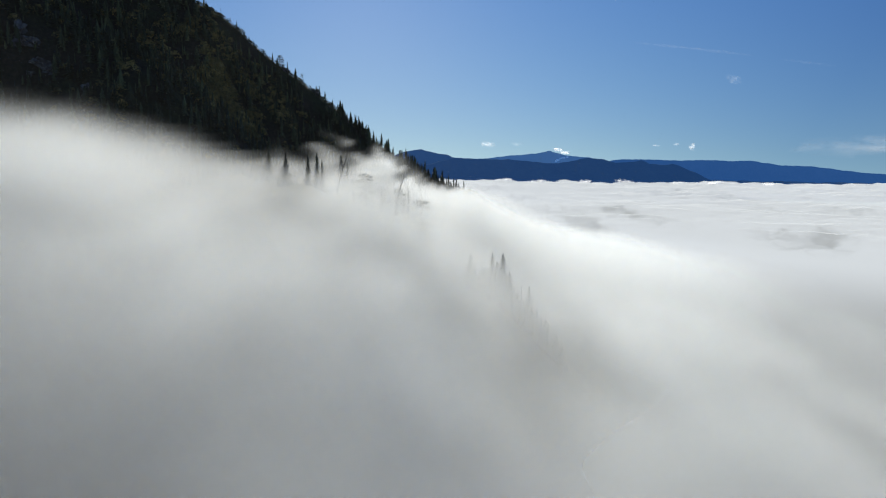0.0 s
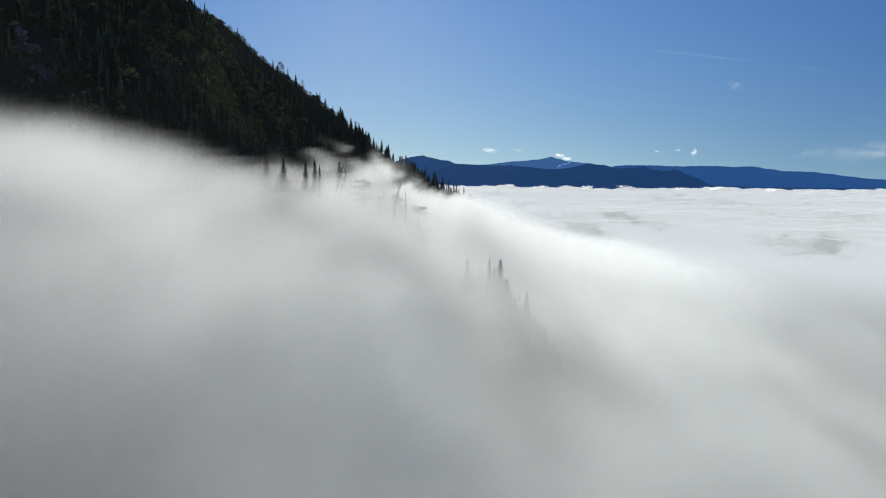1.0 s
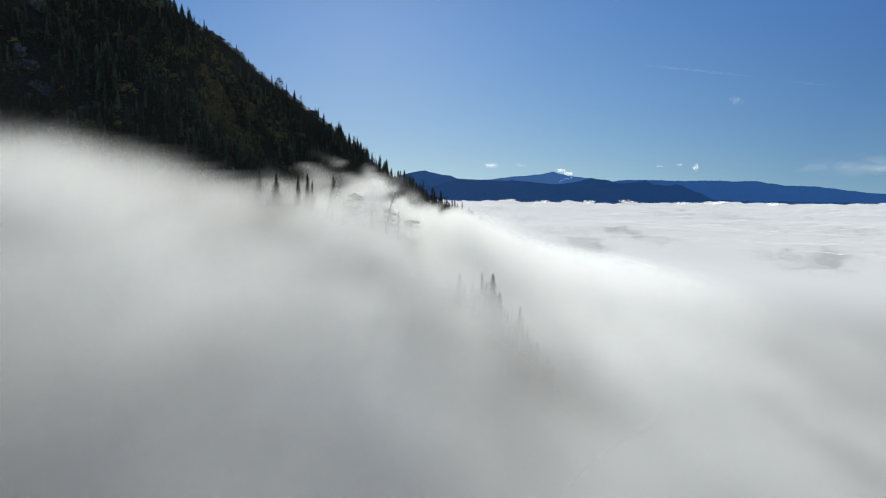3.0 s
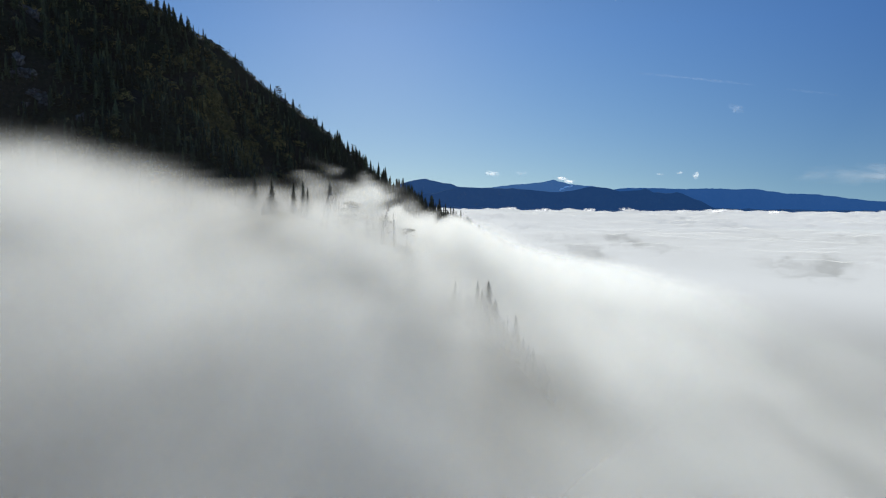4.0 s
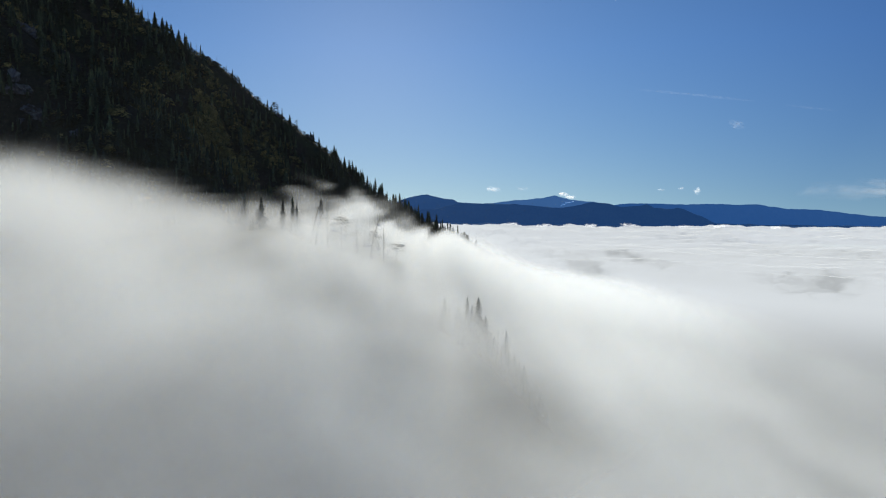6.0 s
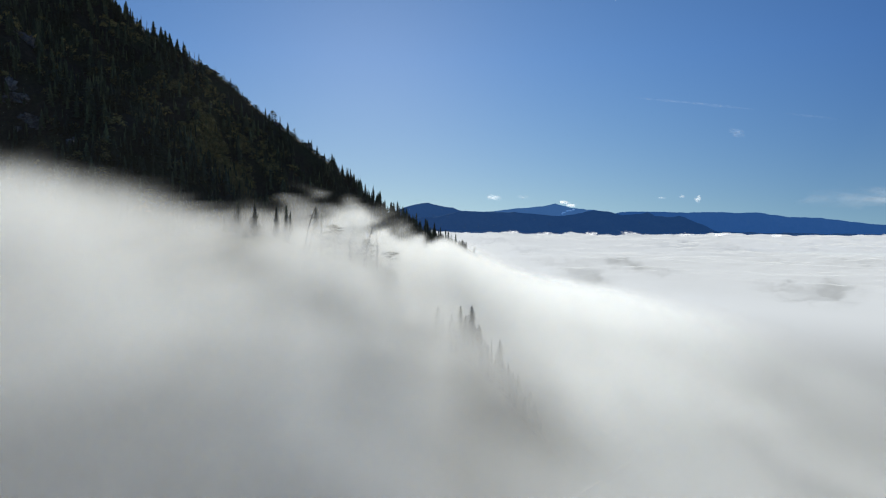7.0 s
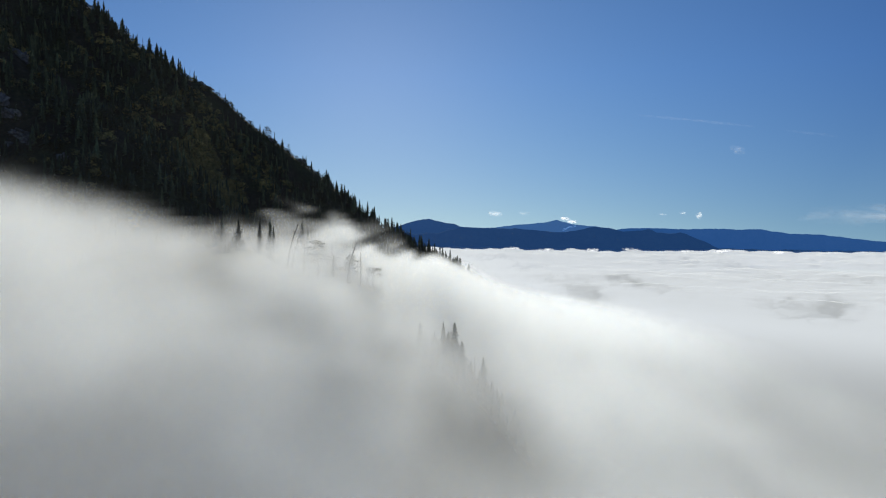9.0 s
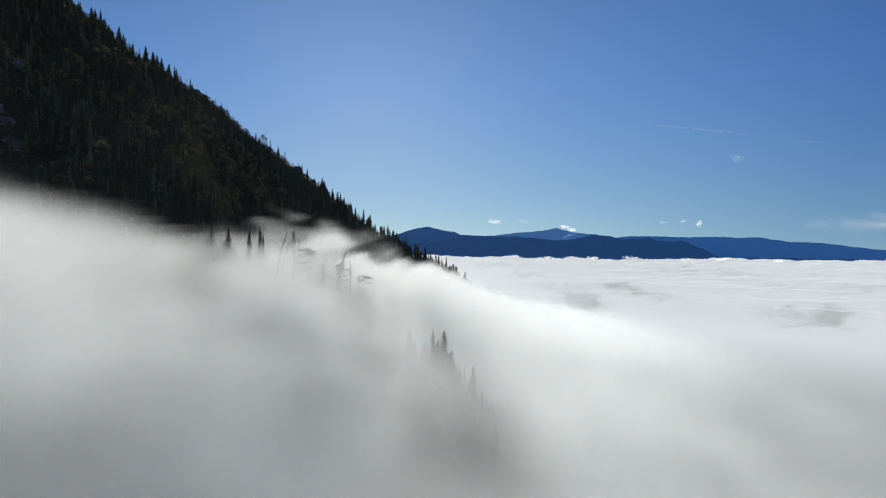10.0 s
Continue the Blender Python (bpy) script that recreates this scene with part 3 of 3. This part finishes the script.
# trees that stand out against the sky along the ridge: kind, x, height of the top
UPPER_RIDGE = (("full", -293, 405), ("slim", -289, 398), ("snag", -279, 392), ("snag", -274, 387), ("full", -268, 387), ("broad", -261, 382),
               ("full", -253, 376), ("broad", -246, 371), ("ragged", -239, 366), ("slim", -235, 360), ("snag", -230, 358), ("narrow", -226, 357),
               ("ragged", -224, 352), ("snag", -211, 346), ("snag", -203, 340), ("slim", -198, 336), ("narrow", -196, 332), ("slim", -192, 328),
               ("full", -188, 323), ("broad", -184, 319), ("full", -176, 312))
LOWER_RIDGE = (("slim", -168, 309), ("crooked", -162, 307), ("layered", -159, 304), ("narrow", -155, 302), ("full", -148, 296), ("layered", -142, 291),
               ("slim", -129, 280), ("narrow", -126, 280), ("ragged", -121, 275), ("slim", -114, 267), ("narrow", -107, 267), ("slim", -100, 254),
               ("slim", -97, 252), ("layered", -92, 253), ("full", -87, 245), ("slim", -82, 239), ("narrow", -79, 238), ("full", -74, 237),
               ("slim", -66, 235), ("full", -59, 230), ("slim", -54, 221), ("full", -45, 218), ("slim", -41, 219), ("full", -2, 197), ("slim", 16, 184),
               ("ragged", 22, 172), ("slim", 28, 178), ("crooked", 33, 168), ("full", 38, 163), ("ragged", 46, 162))


def plant_trees():
    tree_kinds()
    pick = random.Random(21)
    for kind, x, top in UPPER_RIDGE + LOWER_RIDGE:
        y = float(ridge_y(x)) - 3
        plant(kind, x, y, max(3.0, top - float(land(x, y))), "trees on the skyline")
    # on the edge of the near spur: kind, x, y, height of the top, the way it leans
    for kind, x, y, top, turn in (
            ("ragged", 21.8, 270, 175, None), ("full", 26.6, 270, 175, None), ("full", 29.8, 270, 167, None), ("ragged", 24, 271, 171, None), ("full", 19, 271, 168, None), ("snag", 35.5, 271, 160, None),
            ("slim", 39, 272, 160, None), ("full", 25, 275, 166, None), ("ragged", 33, 274, 157, None), ("full", 43, 274, 149, None),
            ("narrow", 47, 274, 140, None), ("slim", 17, 272, 168, None), ("leaning", -50.5, 290, 215, -10), ("leaning", -48.5, 291, 210.5, -20),
            ("leaning", -22.5, 290, 207, 0), ("crooked", -21.5, 290, 201.5, 40), ("snag", -16.5, 290, 202.5, None), ("table", -10.5, 289, 196, 10),
            ("crooked", -36, 291, 208, 200), ("ragged", -29, 291, 202, None), ("snag", -42, 288, 208, None), ("narrow", -57, 292, 214, None),
            ("slim", -64, 294, 216, None), ("narrow", -61, 300, 217, None), ("full", -76, 300, 217, None), ("slim", -85, 304, 219, None)):
        plant(kind, x, y, max(5.0, top - float(land(x, y))), "trees on the spur", turn)
    # along the far ridge between them: low and broken round the rocky knob, closed in its lower part
    x = -352.0
    while x < 72:
        y = float(ridge_y(x)) + pick.uniform(-14, -1)
        low, high = ((9, 16) if x < -295 else (5, 9) if x < -230 else (2, 4) if x < -108 else (7, 13) if x < -88 else (9, 16) if x < -18 else (7, 12))
        tall = low + (high - low) * pick.random() ** 1.4
        if float(fbm(x / 16, 0.0, 2, 99)) > (-0.48 if x > -108 else 0.02 if x > -212 else -0.25):
            plant(pick.choice(("full", "full", "slim", "slim", "narrow", "broad", "ragged")), x, y, tall, "trees on the skyline")
        x += pick.choice((0.9, 1.4, 2.0, 2.8, 4.0))
    # on the near spur, half hidden in fog
    for k in range(46):
        x, y = (pick.uniform(-90, -50), pick.gauss(292, 8)) if k < 10 else (pick.uniform(12, 58), pick.gauss(268, 7))
        plant(pick.choice(("full", "slim", "full", "broad", "ragged")), x, y, pick.uniform(6, 10) if x < 12 else pick.uniform(8, 16), "trees in the fog")


def scatter(name, label, category, kinds, count, material, where, sizes, seed):
    """Many trees or bushes as one mesh."""
    r = np.random.default_rng(seed)
    protos = []
    for verts, faces in kinds:
        protos.append((np.array(verts, np.float32), np.array(faces, np.int32)))
    allv, allf, tones, base, made = [], [], [], 0, 0
    while made < count:
        x, y = where(r)
        if x is None:
            continue
        v, f = protos[r.integers(len(protos))]
        h, a = (sizes[0] + (sizes[1] - sizes[0]) * r.random() ** 1.6) * (0.55 if y < 330 else 1.0), r.uniform(0, 6.28)
        c, s = math.cos(a), math.sin(a)
        w = h * r.uniform(1.1, 1.7)
        z = float(land(x, y)) - 0.4
        allv.append(np.stack([(v[:, 0] * c - v[:, 1] * s) * w + x, (v[:, 0] * s + v[:, 1] * c) * w + y, v[:, 2] * h + z], -1))
        allf.append(f + base)
        tones.append(np.full(len(v), r.random() ** 1.5))
        base += len(v)
        made += 1
    ob = new(name, mesh_of(name, np.concatenate(allv), np.concatenate(allf), material, density=np.concatenate(tones)))
    tagged(ob, label, category, kind="stuff")


def bush_shape(r, leaves=130):
    verts, faces = [], []
    for k in range(leaves):
        a, h = r.uniform(0, 6.28), r.random() ** 0.7
        d = 0.55 * math.sqrt(r.random()) * math.sin(min(1, h * 1.1 + 0.25) * 2.6)
        px, py, pz = d * math.cos(a), d * math.sin(a), 0.1 + 0.85 * h
        i = len(verts)
        for j in range(3):
            verts.append((px + r.uniform(-0.09, 0.09), py + r.uniform(-0.09, 0.09), pz + r.uniform(-0.08, 0.08)))
        faces.append((i, i + 1, i + 2))
    return verts, faces


def build_forest():
    r = random.Random(9)
    kinds = [spruce_crown(r, 9, 0.19, 0.05, 0.1, 5, 6), spruce_crown(r, 10, 0.14, 0.08, 0.1, 5, 6), spruce_crown(r, 9, 0.22, 0.05, 0.15, 5, 6), spruce_crown(r, 10, 0.115, 0.12, 0.2, 4, 6)]

    def slope(g):
        x, y = g.uniform(-400, 60), g.uniform(276, 700)
        if y > float(ridge_y(x)) - (22 if -235 < x < -105 else 9) or (x > -100 and y < 335):
            return None, None
        glade = math.exp(-((x + 182) / 32) ** 2 - ((y - 535) / 30) ** 2)
        scree = math.exp(-((x + 270) / 13) ** 2 - ((y - 422) / 16) ** 2) + math.exp(-((x + 300) / 10) ** 2 - ((y - 474) / 12) ** 2)
        if g.random() < 0.97 * glade + 0.9 * scree:
            return None, None
        if x > -78 and y < 480 and g.random() < 0.75:
            return None, None
        clump = float(fbm(x / 45, y / 45, 2, 77))
        if y > 330 and g.random() > 0.9 + 0.6 * clump:
            return None, None
        return x, y

    def shoulder(g):
        x, y = (g.normal(-180, 28), g.normal(533, 26)) if g.random() < 0.72 else (g.uniform(-340, -70), g.uniform(400, 600))
        if float(fbm(x / 25, y / 25, 2, 88)) < -0.15:
            return None, None
        return x, y

    def crest(g):
        x = g.uniform(-360, 40)
        return x, float(ridge_y(x)) + g.uniform(-10, 9)

    scatter("undergrowth", "low dark green scrub along the crest of the ridge", "scrub", [bush_shape(r) for _ in range(4)], 900, NEEDLES_STUFF, crest, (1.2, 4.5), 6)
    scatter("forest", "dense dark conifer forest covering the mountainside", "forest", kinds, 4900, NEEDLES_STUFF, slope, (5, 18), 3)
    scatter("shrubs", "yellow-brown autumn shrubs between the conifers", "shrubs", [bush_shape(r) for _ in range(4)], 1400, AUTUMN, shoulder, (3.5, 8), 4)


# ---------------------------------------------------------------- rocks, snow and small clouds
def lump(r, sx, sy, sz, seed, rough, rings=14, sides=20):
    """A closed knobbly ellipsoid: vertices and quads."""
    u = np.linspace(-0.5, 0.5, rings) * np.pi
    v = np.arange(sides + 1) / sides * 2 * np.pi
    U, V = np.meshgrid(u, v, indexing="ij")
    d = np.stack([np.cos(U) * np.cos(V), np.cos(U) * np.sin(V), np.sin(U)], -1)
    k = 1 + rough * (fbm(d[..., 0] * 1.6 + d[..., 2] * 2.1, d[..., 1] * 1.6 - d[..., 2] * 1.3, 4, seed))
    return (d * k[..., None] * np.array([sx, sy, sz])).reshape(-1, 3), grid_faces(rings, sides + 1)


def build_rocks():
    r = random.Random(31)
    for k, (x, y, sx, sz, up) in enumerate((
            (-213, 607, 5, 3, 0), (-222, 609, 4, 3, 0), (-132, 640, 6, 5, 0), (-158, 628, 5, 4, 0),
            (-281, 428, 6, 4, 0), (-275, 429, 5, 4, 0), (-268, 424, 6, 3, 0), (-262, 422, 5, 4, 0), (-257, 420, 3, 2, 0), (-284, 433, 4, 5, 0),
            (-302, 476, 5, 5, 0), (-308, 472, 4, 3, 0), (-297, 478, 3, 3, 0), (-235, 419, 4, 3, 0), (-271, 418, 3, 2, 0))):
        verts, faces = lump(r, sx * 0.9, sx * 0.7, sz * 0.8, 100 + 3 * k, 0.75, 16, 24)
        rock = new("rock_outcrop", mesh_of("rock_outcrop", verts, faces, ROCK))
        rock.matrix_world = pose(x, y, float(land(x, y)) + up - sz * 0.1, 0, 0, r.uniform(0, 360))
        tagged(rock, "weathered grey rock outcrop on the steep slope", "rock", "rock outcrops")


def puff(name, label, x, y, z, wide, deep, high, lobes, cover, lean=0.0, seed=0, material=None):
    r = np.random.default_rng(200 + seed)
    allv, allf, allc, base = [], [], [], 0
    for k in range(lobes):
        f = r.uniform(0.25, 0.6)
        v, q = lump(None, wide * f, deep * f, high * f * 1.3, seed * 13 + k, 0.5, 12, 16)
        off = r.uniform(-0.6, 0.6)
        v = v + np.array([off * wide, r.uniform(-0.3, 0.3) * deep, off * wide * lean + r.uniform(-0.25, 0.25) * high])
        allv.append(v), allf.append(q + base)
        base += len(v)
    verts = np.concatenate(allv)
    ob = new(name, mesh_of(name, verts, np.concatenate(allf), material or PUFF, True, np.full(len(verts), cover)))
    ob.location = (x, y, z)
    return tagged(ob, label, "cloud", kind="structure")


TUFTS = ((945, 18, 50), (1203, 21, 70), (1800, 21, 66), (2162, 17, 40), (389, 17, 70), (1566, 14, 44), (622, 13, 56))     # x, z, width


def build_small_clouds():
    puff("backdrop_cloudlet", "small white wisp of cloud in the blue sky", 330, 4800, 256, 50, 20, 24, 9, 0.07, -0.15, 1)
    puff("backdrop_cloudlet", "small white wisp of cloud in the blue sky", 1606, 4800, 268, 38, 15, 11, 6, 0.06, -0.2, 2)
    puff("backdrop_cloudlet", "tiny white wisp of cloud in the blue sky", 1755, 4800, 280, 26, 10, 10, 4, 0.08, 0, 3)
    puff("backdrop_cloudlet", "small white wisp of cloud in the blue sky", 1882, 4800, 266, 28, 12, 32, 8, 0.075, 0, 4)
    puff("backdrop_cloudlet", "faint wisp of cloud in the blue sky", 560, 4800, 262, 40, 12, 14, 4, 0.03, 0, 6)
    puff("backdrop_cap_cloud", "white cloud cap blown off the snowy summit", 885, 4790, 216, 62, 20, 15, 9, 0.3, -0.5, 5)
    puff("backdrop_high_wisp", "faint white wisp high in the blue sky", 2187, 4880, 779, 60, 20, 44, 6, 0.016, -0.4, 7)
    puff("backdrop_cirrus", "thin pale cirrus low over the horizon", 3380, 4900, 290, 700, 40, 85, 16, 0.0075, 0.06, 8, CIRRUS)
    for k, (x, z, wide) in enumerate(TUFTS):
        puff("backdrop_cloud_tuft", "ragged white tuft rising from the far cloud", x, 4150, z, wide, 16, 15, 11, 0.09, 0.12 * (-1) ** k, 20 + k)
    for x, y, z, sx in ((872, 4818, 146, 14), (893, 4822, 158, 10), (915, 4826, 162, 16), (858, 4814, 136, 7), (946, 4832, 168, 9)):
        verts, faces = lump(None, sx, 5, 4, int(x), 0.6, 8, 12)
        ob = new("backdrop_snow_patch", mesh_of("backdrop_snow_patch", verts, faces, SNOW, True))
        ob.location = (x, y, z)
        tagged(ob, "white snow patch on the far blue summit", "snow", kind="structure")
    # two stretches of an old vapour trail
    for k, (a, b, cover) in enumerate((((1414, 1037), (2330, 957), 0.028), ((2560, 930), (2974, 884), 0.014))):
        n = 60
        s = np.linspace(0, 1, n)
        cx, cz = a[0] + (b[0] - a[0]) * s, a[1] + (b[1] - a[1]) * s + fbm(s * 9, s * 0, 3, 140 + k) * 3
        rad = 10 * (0.5 + 0.5 * np.sin(np.pi * s)) * (1 + 0.5 * fbm(s * 14, s * 0, 2, 150 + k))
        ring = np.arange(9) / 8 * 2 * np.pi
        verts = np.stack([cx[:, None] + 0 * ring, 4900 + rad[:, None] * np.cos(ring), cz[:, None] + rad[:, None] * np.sin(ring)], -1).reshape(-1, 3)
        dens = np.repeat(cover * np.sin(np.pi * np.clip(s, 0.02, 0.98)) ** 0.5, 9)
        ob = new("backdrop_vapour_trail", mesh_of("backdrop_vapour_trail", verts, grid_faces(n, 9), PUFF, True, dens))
        tagged(ob, "thin fading vapour trail across the blue sky", "cloud", kind="structure")


# ---------------------------------------------------------------- build
build_hillside()
build_valley()
build_cloud_sea()
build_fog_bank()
build_ranges()
plant_trees()
build_forest()
build_rocks()
build_small_clouds()
